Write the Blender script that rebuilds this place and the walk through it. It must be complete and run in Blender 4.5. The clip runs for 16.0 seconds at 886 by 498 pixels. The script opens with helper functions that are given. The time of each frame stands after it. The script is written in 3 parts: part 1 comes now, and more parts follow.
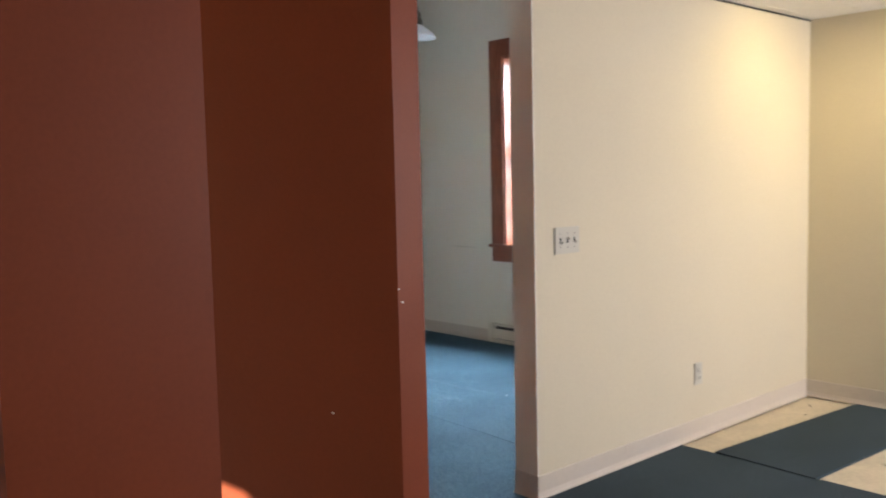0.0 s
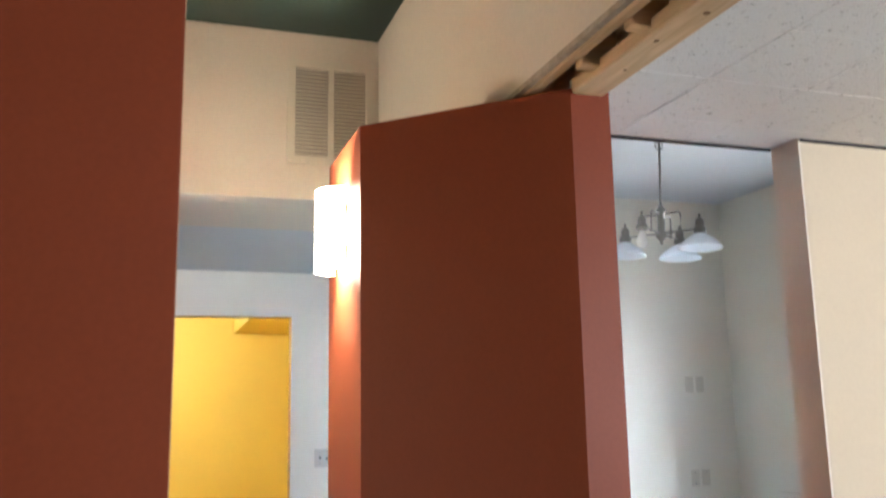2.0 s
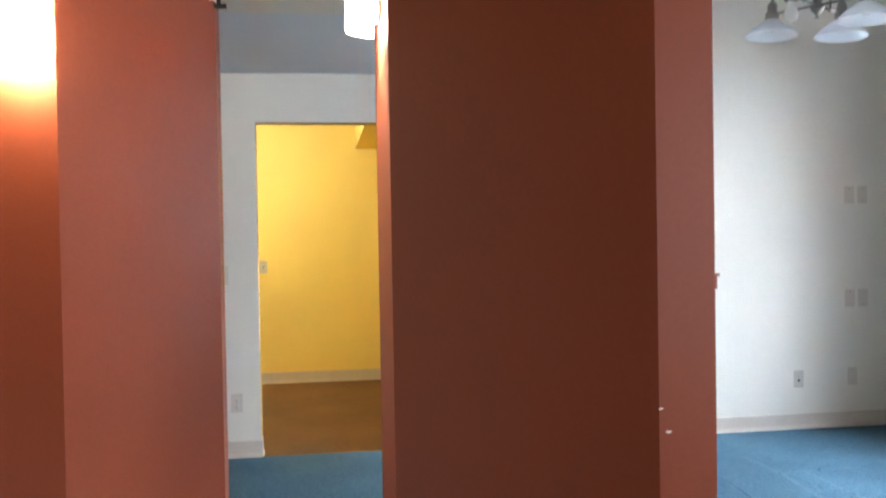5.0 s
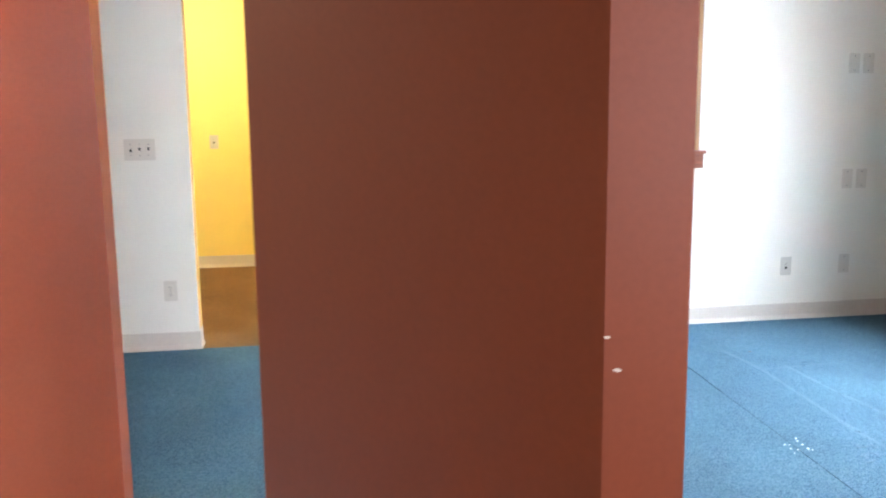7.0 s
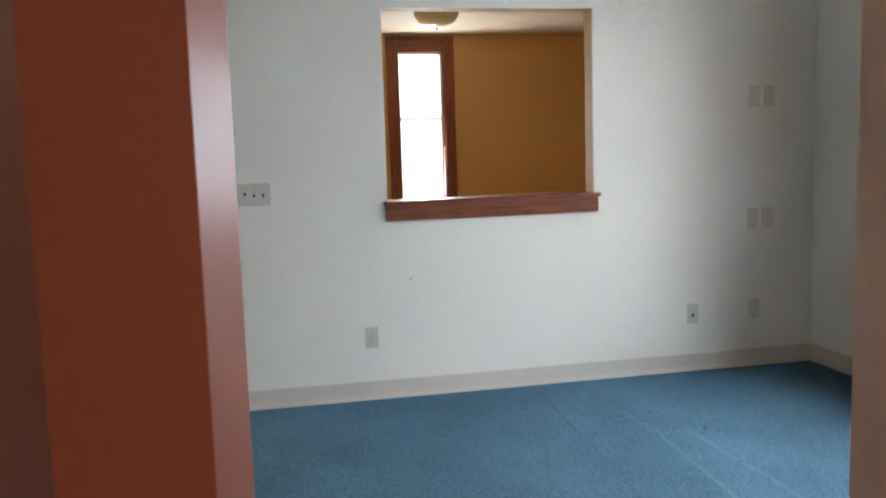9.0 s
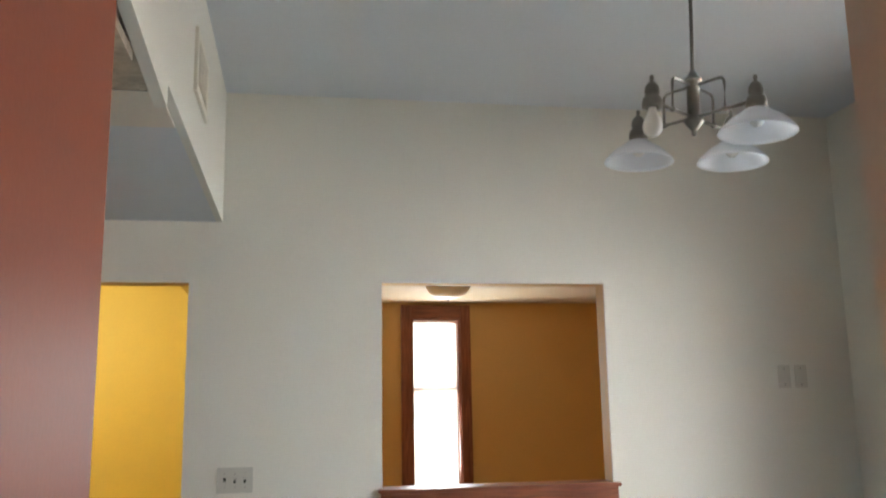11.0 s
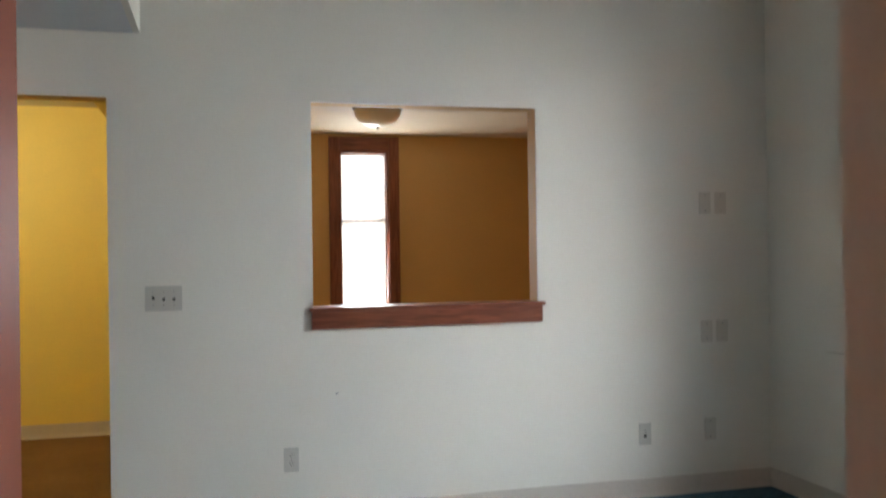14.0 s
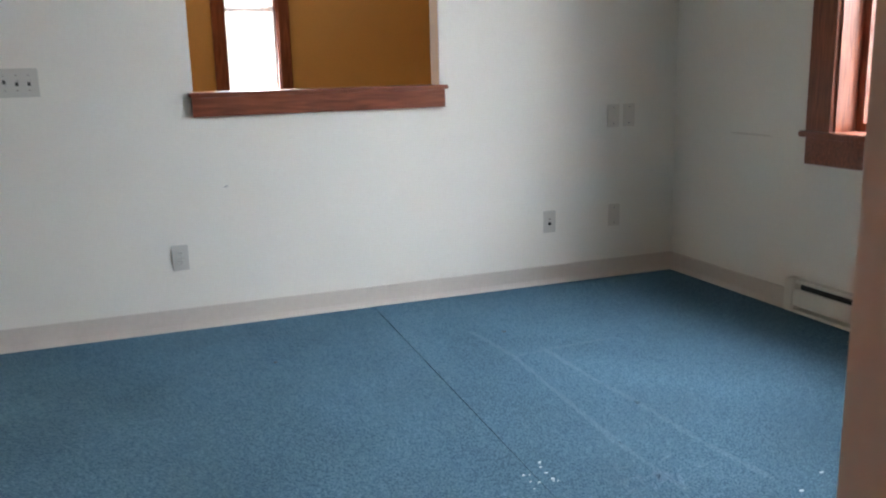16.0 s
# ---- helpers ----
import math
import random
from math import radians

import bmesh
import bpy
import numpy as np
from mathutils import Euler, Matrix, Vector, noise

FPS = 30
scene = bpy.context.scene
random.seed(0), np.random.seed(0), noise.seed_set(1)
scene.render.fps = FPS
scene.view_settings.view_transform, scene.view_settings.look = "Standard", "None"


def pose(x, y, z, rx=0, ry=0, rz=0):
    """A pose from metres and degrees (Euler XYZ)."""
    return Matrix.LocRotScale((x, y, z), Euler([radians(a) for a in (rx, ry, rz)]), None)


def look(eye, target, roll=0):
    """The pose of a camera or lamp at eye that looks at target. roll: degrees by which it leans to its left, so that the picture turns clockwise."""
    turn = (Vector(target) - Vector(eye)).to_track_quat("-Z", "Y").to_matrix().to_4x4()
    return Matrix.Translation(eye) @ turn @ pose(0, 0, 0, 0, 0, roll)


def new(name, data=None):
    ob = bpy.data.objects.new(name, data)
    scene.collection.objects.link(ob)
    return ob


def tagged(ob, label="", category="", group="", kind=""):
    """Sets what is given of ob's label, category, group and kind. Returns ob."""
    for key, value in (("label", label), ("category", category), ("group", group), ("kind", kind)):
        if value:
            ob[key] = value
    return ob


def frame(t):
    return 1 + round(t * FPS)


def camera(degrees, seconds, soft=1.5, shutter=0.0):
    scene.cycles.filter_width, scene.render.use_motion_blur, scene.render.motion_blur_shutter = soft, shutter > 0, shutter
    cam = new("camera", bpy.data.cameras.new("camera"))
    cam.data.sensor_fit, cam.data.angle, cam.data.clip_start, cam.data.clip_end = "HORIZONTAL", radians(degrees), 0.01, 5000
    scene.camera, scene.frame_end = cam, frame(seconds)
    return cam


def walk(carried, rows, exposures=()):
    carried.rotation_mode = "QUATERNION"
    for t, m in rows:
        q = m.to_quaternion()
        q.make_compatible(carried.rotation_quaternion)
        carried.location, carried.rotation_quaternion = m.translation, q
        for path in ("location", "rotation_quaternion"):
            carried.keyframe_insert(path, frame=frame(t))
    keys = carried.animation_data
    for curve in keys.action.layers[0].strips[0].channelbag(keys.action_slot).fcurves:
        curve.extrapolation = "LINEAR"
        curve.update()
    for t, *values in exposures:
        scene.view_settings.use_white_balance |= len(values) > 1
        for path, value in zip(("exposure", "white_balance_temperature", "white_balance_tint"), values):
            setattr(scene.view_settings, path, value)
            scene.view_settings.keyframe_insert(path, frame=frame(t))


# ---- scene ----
cam = camera(54.7, 16.0, soft=2.0, shutter=0.5)

PATH = [
    (0, (-3.694, -6.057, 1.388), (-2.374, -4.564, 1.226), -1.3),
    (0.5, (-3.484, -6.027, 1.386), (-2.345, -4.391, 1.225), -2.1),
    (1, (-3.175, -5.895, 1.387), (-2.321, -4.092, 1.231), -1.9),
    (1.5, (-3.036, -5.826, 1.443), (-2.369, -3.942, 1.528), -1.5),
    (2, (-2.954, -5.762, 1.478), (-2.325, -3.897, 1.831), -1.1),
    (2.5, (-2.824, -5.715, 1.496), (-2.293, -3.844, 1.962), -0.4),
    (3, (-2.707, -5.726, 1.514), (-2.28, -3.852, 2.066), 0.0),
    (3.5, (-2.645, -5.706, 1.497), (-2.307, -3.809, 2.035), 0.5),
    (4, (-2.617, -5.651, 1.45), (-2.316, -3.704, 1.796), -0.2),
    (4.5, (-2.564, -5.562, 1.392), (-2.293, -3.584, 1.512), -0.7),
    (4.7, (-2.574, -5.486, 1.378), (-2.301, -3.505, 1.43), -0.9),
    (7, (-2.317, -4.868, 1.313), (-2.015, -2.916, 0.997), -0.6),
    (7.5, (-2.181, -4.78, 1.312), (-1.794, -2.844, 0.988), -1.1),
    (8, (-1.995, -4.704, 1.323), (-1.586, -2.773, 0.996), -1.5),
    (10.3, (-1.601, -4.265, 1.392), (-1.257, -2.3, 1.529), -1.6),
    (10.5, (-1.56, -4.247, 1.427), (-1.234, -2.285, 1.64), -1.3),
    (11, (-1.57, -4.227, 1.456), (-1.238, -2.288, 1.817), -1.0),
    (11.5, (-1.579, -4.22, 1.467), (-1.19, -2.317, 1.944), -1.0),
    (12, (-1.582, -4.217, 1.471), (-1.14, -2.35, 2.035), -1.2),
    (12.5, (-1.575, -4.208, 1.447), (-1.094, -2.334, 1.953), -1.2),
    (13, (-1.58, -4.195, 1.417), (-1.077, -2.289, 1.75), -1.0),
    (13.5, (-1.586, -4.19, 1.395), (-1.082, -2.261, 1.546), -0.7),
    (14, (-1.592, -4.179, 1.327), (-1.089, -2.243, 1.336), -0.8),
    (14.5, (-1.589, -4.168, 1.304), (-1.056, -2.244, 1.173), -1.0),
    (15, (-1.559, -4.183, 1.288), (-0.996, -2.283, 1.019), -1.3),
    (15.5, (-1.585, -4.101, 1.285), (-0.933, -2.254, 0.881), -1.0),
    (16, (-1.517, -3.947, 1.169), (-0.818, -2.121, 0.746), -1.4),
]
walk(cam, [(t, look(eye, target, roll)) for t, eye, target, roll in PATH],
     exposures=[(0, 2.45, 6200, 11), (0.5, 2.45, 6000, 10), (1, 2.75, 5900, 10), (2, 2.95, 6000, 10), (3.5, 2.85, 6000, 10), (4.7, 2.7, 5900, 10),
                (6.8, 3.35, 5900, 11), (7.1, 3.3, 5900, 11), (7.6, 2.55, 6100, 11), (8, 2.25, 6000, 10), (10.3, 2.0, 6700, 10), (11.5, 2.12, 7000, 11), (12.5, 2.1, 7000, 11),
                (13, 2.05, 6900, 10), (13.5, 1.85, 6600, 10), (14, 1.75, 6500, 10), (14.5, 1.75, 6300, 10), (15, 2.4, 6350, 12), (15.5, 1.95, 6200, 11), (16, 2.0, 6250, 12)])

# ---------- world, sun, large lights ----------
world = bpy.data.worlds.new("sky_world")
scene.world = world
world.use_nodes = True
wn = world.node_tree
sky = wn.nodes.new("ShaderNodeTexSky")
sky.sky_type = "NISHITA"
sky.sun_disc = False
sky.sun_elevation = radians(30)
sky.sun_rotation = radians(262)
wn.links.new(sky.outputs[0], wn.nodes["Background"].inputs[0])
wn.nodes["Background"].inputs[1].default_value = 0.03


def lamp(name, kind, energy, color, m, **values):
    data = bpy.data.lights.new(name, kind)
    data.energy, data.color = energy, color
    if "size" in values:
        data.shape, data.size, data.size_y = "RECTANGLE", values["size"][0], values["size"][1]
    if "radius" in values:
        data.shadow_soft_size = values["radius"]
    if "cone" in values:
        data.spot_size, data.spot_blend = radians(values["cone"]), values.get("blend", 0.6)
    ob = new(name, data)
    ob.matrix_world = m
    return ob


sun = lamp("sun", "SUN", 5.0, (1.0, 0.94, 0.85), look((-6, -4.0, 3), (-3, -3.66, 1.27)))
sun.data.angle = radians(0.5)
DAY = (0.83, 0.91, 1.0)
# sky light in the openings of the windows
lamp("window_light_dining", "AREA", 350, DAY, look((3.2, -2.0, 3.1), (1.37, -2.0, 2.2)), size=(5.2, 3.0))
lamp("window_light_hall", "AREA", 0.2, (0.72, 0.80, 1.0), look((-5.22, -3.4, 1.1), (-2.5, -3.3, 0.6)), size=(1.0, 1.9))
lamp("window_light_front", "AREA", 25, (1.0, 0.94, 0.97), look((0.8, -8.35, 1.5), (0.2, -4.0, 1.3)), size=(1.1, 1.4))
lamp("window_light_kitchen", "AREA", 7, DAY, look((-0.46, 2.64, 1.5), (-0.3, 0.5, 1.3)), size=(0.36, 1.1))
WARM = (1.0, 0.77, 0.34)
lamp("recessed_lamp_light", "SPOT", 3.6, WARM, look((0.80, -4.32, 2.23), (0.80, -3.60, 1.60)), cone=125, radius=0.07, blend=1.0)
lamp("recessed_lamp_light", "SPOT", 3.6, WARM, look((0.95, -4.60, 2.23), (1.45, -4.30, 1.6)), cone=125, radius=0.07, blend=1.0)
lamp("sconce_light", "POINT", 26, (1.0, 0.80, 0.56), pose(-2.455, -3.19, 2.0), radius=0.04)
lamp("sconce_light", "POINT", 12, (1.0, 0.74, 0.45), pose(-3.46, -2.652, 1.99), radius=0.04)
lamp("yellow_hall_light", "POINT", 8.5, (1.0, 0.90, 0.70), pose(-3.3, 1.3, 2.2), radius=0.10)
# weak unseen fill added under the unlit dome to brighten the kitchen
lamp("kitchen_fill_light", "POINT", 0.2, (1.0, 0.82, 0.55), pose(-0.585, 1.35, 1.85), radius=0.10)


# ---------- materials ----------
def material(name, color, rough=0.6, metal=0.0, vary=0.06, scale=3.0, fine=60.0, bump=0.1, distance=0.002, spec=0.4,
             emit=None, power=0.0, stretch=(1, 1, 1)):
    """A painted or natural surface: colour that wanders at two scales, with fine relief."""
    m = bpy.data.materials.new(name)
    m.use_nodes = True
    nt = m.node_tree
    b = nt.nodes["Principled BSDF"]
    L = nt.links.new
    mp = nt.nodes.new("ShaderNodeMapping")
    mp.inputs["Scale"].default_value = stretch
    geo = nt.nodes.new("ShaderNodeNewGeometry")
    L(geo.outputs["Position"], mp.inputs["Vector"])
    n1 = nt.nodes.new("ShaderNodeTexNoise")
    n1.inputs["Scale"].default_value, n1.inputs["Detail"].default_value = scale, 4
    n2 = nt.nodes.new("ShaderNodeTexNoise")
    n2.inputs["Scale"].default_value, n2.inputs["Detail"].default_value = fine, 3
    L(mp.outputs[0], n1.inputs["Vector"])
    L(mp.outputs[0], n2.inputs["Vector"])
    add = nt.nodes.new("ShaderNodeMath")
    add.operation = "ADD"
    L(n1.outputs[0], add.inputs[0])
    L(n2.outputs[0], add.inputs[1])
    ramp = nt.nodes.new("ShaderNodeMapRange")
    ramp.inputs["From Min"].default_value, ramp.inputs["From Max"].default_value = 0.6, 1.4
    ramp.inputs["To Min"].default_value, ramp.inputs["To Max"].default_value = 1 - vary, 1 + vary
    L(add.outputs[0], ramp.inputs["Value"])
    mix = nt.nodes.new("ShaderNodeVectorMath")
    mix.operation = "SCALE"
    mix.inputs[0].default_value = color[:3]
    L(ramp.outputs[0], mix.inputs["Scale"])
    L(mix.outputs[0], b.inputs["Base Color"])
    b.inputs["Roughness"].default_value, b.inputs["Metallic"].default_value = rough, metal
    b.inputs["Specular IOR Level"].default_value = spec
    bp = nt.nodes.new("ShaderNodeBump")
    bp.inputs["Strength"].default_value, bp.inputs["Distance"].default_value = bump, distance
    L(n2.outputs[0], bp.inputs["Height"])
    L(bp.outputs[0], b.inputs["Normal"])
    if emit:
        b.inputs["Emission Color"].default_value = (*emit, 1)
        b.inputs["Emission Strength"].default_value = power
    return m


def wood(name, dark, light, rough=0.4, axis=0, scale=6.0):
    """Grain that runs along one axis of the world."""
    m = material(name, dark, rough, 0, 0.1)
    nt = m.node_tree
    b = nt.nodes["Principled BSDF"]
    geo = nt.nodes.new("ShaderNodeNewGeometry")
    mp = nt.nodes.new("ShaderNodeMapping")
    s = [14.0, 14.0, 14.0]
    s[axis] = 1.0
    mp.inputs["Scale"].default_value = s
    nz = nt.nodes.new("ShaderNodeTexNoise")
    nz.inputs["Scale"].default_value, nz.inputs["Detail"].default_value, nz.inputs["Distortion"].default_value = scale, 6, 0.6
    cr = nt.nodes.new("ShaderNodeValToRGB")
    cr.color_ramp.elements[0].position, cr.color_ramp.elements[1].position = 0.32, 0.68
    cr.color_ramp.elements[0].color, cr.color_ramp.elements[1].color = (*dark, 1), (*light, 1)
    nt.links.new(geo.outputs["Position"], mp.inputs["Vector"])
    nt.links.new(mp.outputs[0], nz.inputs["Vector"])
    nt.links.new(nz.outputs[0], cr.inputs[0])
    nt.links.new(cr.outputs[0], b.inputs["Base Color"])
    return m


def carpet(name, dark, light):
    """Low loop pile with flecks and broad worn tracks."""
    m = material(name, dark, 0.95, 0, 0.1, fine=520, bump=0.35, distance=0.003, spec=0.1)
    nt = m.node_tree
    b = nt.nodes["Principled BSDF"]
    geo = nt.nodes.new("ShaderNodeNewGeometry")
    fleck = nt.nodes.new("ShaderNodeTexNoise")
    fleck.inputs["Scale"].default_value, fleck.inputs["Detail"].default_value = 170, 6
    worn = nt.nodes.new("ShaderNodeTexNoise")
    worn.inputs["Scale"].default_value, worn.inputs["Detail"].default_value = 1.6, 5
    for n in (fleck, worn):
        nt.links.new(geo.outputs["Position"], n.inputs["Vector"])
    cr = nt.nodes.new("ShaderNodeValToRGB")
    cr.color_ramp.elements[0].position, cr.color_ramp.elements[1].position = 0.38, 0.66
    cr.color_ramp.elements[0].color, cr.color_ramp.elements[1].color = (*dark, 1), (*light, 1)
    nt.links.new(fleck.outputs[0], cr.inputs[0])
    mr = nt.nodes.new("ShaderNodeMapRange")
    mr.inputs["From Min"].default_value, mr.inputs["From Max"].default_value = 0.35, 0.65
    mr.inputs["To Min"].default_value, mr.inputs["To Max"].default_value = 0.90, 1.12
    nt.links.new(worn.outputs[0], mr.inputs["Value"])
    sc = nt.nodes.new("ShaderNodeVectorMath")
    sc.operation = "SCALE"
    nt.links.new(cr.outputs[0], sc.inputs[0])
    nt.links.new(mr.outputs[0], sc.inputs["Scale"])
    nt.links.new(sc.outputs[0], b.inputs["Base Color"])
    return m


def tile_ceiling(name):
    """Fissured mineral-fibre tile: pitted and rough."""
    m = material(name, (0.80, 0.80, 0.78), 0.95, 0, 0.05, fine=120, bump=0.3, distance=0.004)
    nt = m.node_tree
    b = nt.nodes["Principled BSDF"]
    geo = nt.nodes.new("ShaderNodeNewGeometry")
    nz = nt.nodes.new("ShaderNodeTexNoise")
    nz.inputs["Scale"].default_value, nz.inputs["Detail"].default_value, nz.inputs["Distortion"].default_value = 75, 4, 1.4
    nt.links.new(geo.outputs["Position"], nz.inputs["Vector"])
    cr = nt.nodes.new("ShaderNodeValToRGB")
    cr.color_ramp.elements[0].position, cr.color_ramp.elements[1].position = 0.30, 0.37
    cr.color_ramp.elements[0].color, cr.color_ramp.elements[1].color = (0.34, 0.33, 0.31, 1), (0.80, 0.80, 0.78, 1)
    nt.links.new(nz.outputs[0], cr.inputs[0])
    nt.links.new(cr.outputs[0], b.inputs["Base Color"])
    bp = nt.nodes.new("ShaderNodeBump")
    bp.inputs["Strength"].default_value, bp.inputs["Distance"].default_value = 0.7, 0.006
    nt.links.new(nz.outputs[0], bp.inputs["Height"])
    nt.links.new(bp.outputs[0], b.inputs["Normal"])
    return m


RED = material("red_paint", (0.205, 0.045, 0.017), 0.48, spec=0.22, vary=0.07, scale=2.0, fine=90, bump=0.12)
WHITE = material("white_paint", (0.73, 0.695, 0.615), 0.7, vary=0.035, scale=1.2, fine=80, bump=0.1)
CREAM = material("cream_paint", (0.60, 0.54, 0.41), 0.7, vary=0.035, scale=1.5, fine=80, bump=0.1)
SHAFT = material("off_white_paint", (0.74, 0.66, 0.56), 0.7, vary=0.05, scale=1.5, fine=80, bump=0.12)
OCHRE = material("ochre_paint", (0.62, 0.385, 0.15), 0.65, vary=0.05, scale=1.5, fine=80, bump=0.1)
YELLOW = material("yellow_paint", (0.82, 0.64, 0.17), 0.6, vary=0.04, scale=1.5, fine=80, bump=0.1)
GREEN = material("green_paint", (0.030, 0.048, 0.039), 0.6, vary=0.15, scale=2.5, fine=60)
CEIL = material("ceiling_paint", (0.66, 0.67, 0.68), 0.85, vary=0.03, scale=2, fine=90, bump=0.2)
TILE = tile_ceiling("acoustic_tile")
BLUE = carpet("blue_carpet", (0.035, 0.084, 0.124), (0.114, 0.196, 0.250))
GREYBLUE = carpet("grey_blue_carpet", (0.030, 0.048, 0.062), (0.075, 0.10, 0.12))
BROWN = carpet("brown_carpet", (0.14, 0.075, 0.03), (0.24, 0.14, 0.06))
BARE = material("bare_subfloor", (0.62, 0.54, 0.40), 0.7, vary=0.16, scale=5, fine=50, bump=0.3)
BASE = material("vinyl_base", (0.56, 0.50, 0.43), 0.5, vary=0.05, scale=4, fine=40)
STAIN = wood("stained_wood_x", (0.13, 0.035, 0.017), (0.27, 0.085, 0.042), 0.38, 0)
STAINZ = wood("stained_wood_z", (0.13, 0.035, 0.017), (0.27, 0.085, 0.042), 0.38, 2)
PINE = wood("raw_pine_y", (0.56, 0.37, 0.19), (0.76, 0.55, 0.33), 0.7, 1, 3)
PINEX = wood("raw_pine_x", (0.56, 0.37, 0.19), (0.76, 0.55, 0.33), 0.7, 0, 3)
KNOT = material("pine_knot", (0.20, 0.10, 0.04), 0.7, vary=0.3)
GYPSUM = material("bare_gypsum", (0.46, 0.38, 0.29), 0.9, vary=0.3, scale=12, fine=50, bump=0.4)
PLASTIC = material("ivory_plastic", (0.51, 0.49, 0.43), 0.35, vary=0.02, bump=0.02)
GREYPLATE = material("painted_plate", (0.60, 0.56, 0.48), 0.5, vary=0.03, bump=0.05)
DARK = material("dark_slot", (0.02, 0.02, 0.02), 0.6)
METAL = material("brushed_nickel", (0.24, 0.225, 0.205), 0.36, 1.0, 0.08, scale=20, fine=200, bump=0.05)
VENT = material("vent_enamel", (0.72, 0.66, 0.55), 0.45, vary=0.03)
HEAT = material("heater_enamel", (0.66, 0.62, 0.53), 0.4, vary=0.05)
OPAL = material("opal_glass", (0.85, 0.88, 0.92), 0.12, vary=0.01, bump=0.0)
on = OPAL.node_tree.nodes
opal_back = on.new("ShaderNodeBsdfTranslucent")
opal_back.inputs["Color"].default_value = (0.88, 0.90, 0.92, 1)
opal_mix = on.new("ShaderNodeMixShader")
opal_mix.inputs[0].default_value = 0.45
OPAL.node_tree.links.new(on["Principled BSDF"].outputs[0], opal_mix.inputs[1])
OPAL.node_tree.links.new(opal_back.outputs[0], opal_mix.inputs[2])
OPAL.node_tree.links.new(opal_mix.outputs[0], on["Material Output"].inputs["Surface"])
BULB = material("bulb_glass", (0.88, 0.86, 0.82), 0.15, vary=0.01, bump=0.0)
SHADE = material("lit_shade", (0.9, 0.85, 0.75), 0.5, vary=0.0, bump=0.0, emit=(1.0, 0.80, 0.55), power=8.4)
SKYGLOW = material("outdoor_glow", (0.9, 0.9, 0.9), 1.0, vary=0.0, bump=0.0, emit=(0.94, 0.97, 1.0), power=1.6)
CHIP = material("chipped_plaster", (0.72, 0.66, 0.58), 0.9, vary=0.1)
SCUFF = material("scuff_mark", (0.45, 0.43, 0.40), 0.8, vary=0.1)
GLASS = bpy.data.materials.new("window_glass")
GLASS.use_nodes = True
gb = GLASS.node_tree.nodes["Principled BSDF"]
gb.inputs["Transmission Weight"].default_value, gb.inputs["Roughness"].default_value, gb.inputs["IOR"].default_value = 1.0, 0.02, 1.2


# ---------- mesh helpers ----------
def box(bm, x0, x1, y0, y1, z0, z1, bevel=0.0):
    vs = [bm.verts.new((x, y, z)) for x in (x0, x1) for y in (y0, y1) for z in (z0, z1)]
    fs = [bm.faces.new([vs[i] for i in f]) for f in ((0, 1, 3, 2), (4, 6, 7, 5), (0, 4, 5, 1), (2, 3, 7, 6), (0, 2, 6, 4), (1, 5, 7, 3))]
    if bevel:
        bmesh.ops.bevel(bm, geom=list({e for f in fs for e in f.edges}), offset=bevel, segments=2, affect="EDGES")
    return bm


def B(*args, bevel=0.0):
    return box(bmesh.new(), *args, bevel=bevel)


def prism(bm, pts, z0, z1):
    lo = [bm.verts.new((x, y, z0)) for x, y in pts]
    hi = [bm.verts.new((x, y, z1)) for x, y in pts]
    n = len(pts)
    bm.faces.new(lo[::-1])
    bm.faces.new(hi)
    for i in range(n):
        bm.faces.new((lo[i], lo[(i + 1) % n], hi[(i + 1) % n], hi[i]))
    return bm


def lathe(bm, profile, seg=24, at=(0, 0, 0)):
    rings = []
    for r, z in profile:
        rings.append([bm.verts.new((at[0] + max(r, 0.0004) * math.cos(2 * math.pi * k / seg),
                                    at[1] + max(r, 0.0004) * math.sin(2 * math.pi * k / seg), at[2] + z)) for k in range(seg)])
    for a, b in zip(rings, rings[1:]):
        for k in range(seg):
            bm.faces.new((a[k], a[(k + 1) % seg], b[(k + 1) % seg], b[k]))
    return bm


def tube(bm, pts, r, seg=10):
    rings = []
    pts = [Vector(p) for p in pts]
    for i, p in enumerate(pts):
        d = (pts[min(i + 1, len(pts) - 1)] - pts[max(i - 1, 0)]).normalized()
        q = d.to_track_quat("Z", "Y")
        rings.append([bm.verts.new(p + q @ Vector((r * math.cos(2 * math.pi * k / seg), r * math.sin(2 * math.pi * k / seg), 0))) for k in range(seg)])
    for a, b in zip(rings, rings[1:]):
        for k in range(seg):
            bm.faces.new((a[k], a[(k + 1) % seg], b[(k + 1) % seg], b[k]))
    bm.faces.new(rings[0][::-1])
    bm.faces.new(rings[-1])
    return bm


def mesh_of(name, bm, mat, smooth=False):
    bmesh.ops.recalc_face_normals(bm, faces=bm.faces)
    me = bpy.data.meshes.new(name)
    if smooth:
        for f in bm.faces:
            f.smooth = True
    bm.to_mesh(me)
    bm.free()
    me.materials.append(mat)
    return new(name, me)


def part(name, bm, mat, parent, label="", smooth=False):
    ob = mesh_of(name, bm, mat, smooth)
    ob.parent = parent
    return tagged(ob, label)


def structure(name, bm, mat, label, category):
    return tagged(mesh_of(name, bm, mat), label, category, kind="structure")


def thing(name, label, category, m=None, group="", kind=""):
    ob = new(name)
    if m is not None:
        ob.matrix_world = m
    return tagged(ob, label, category, group, kind)


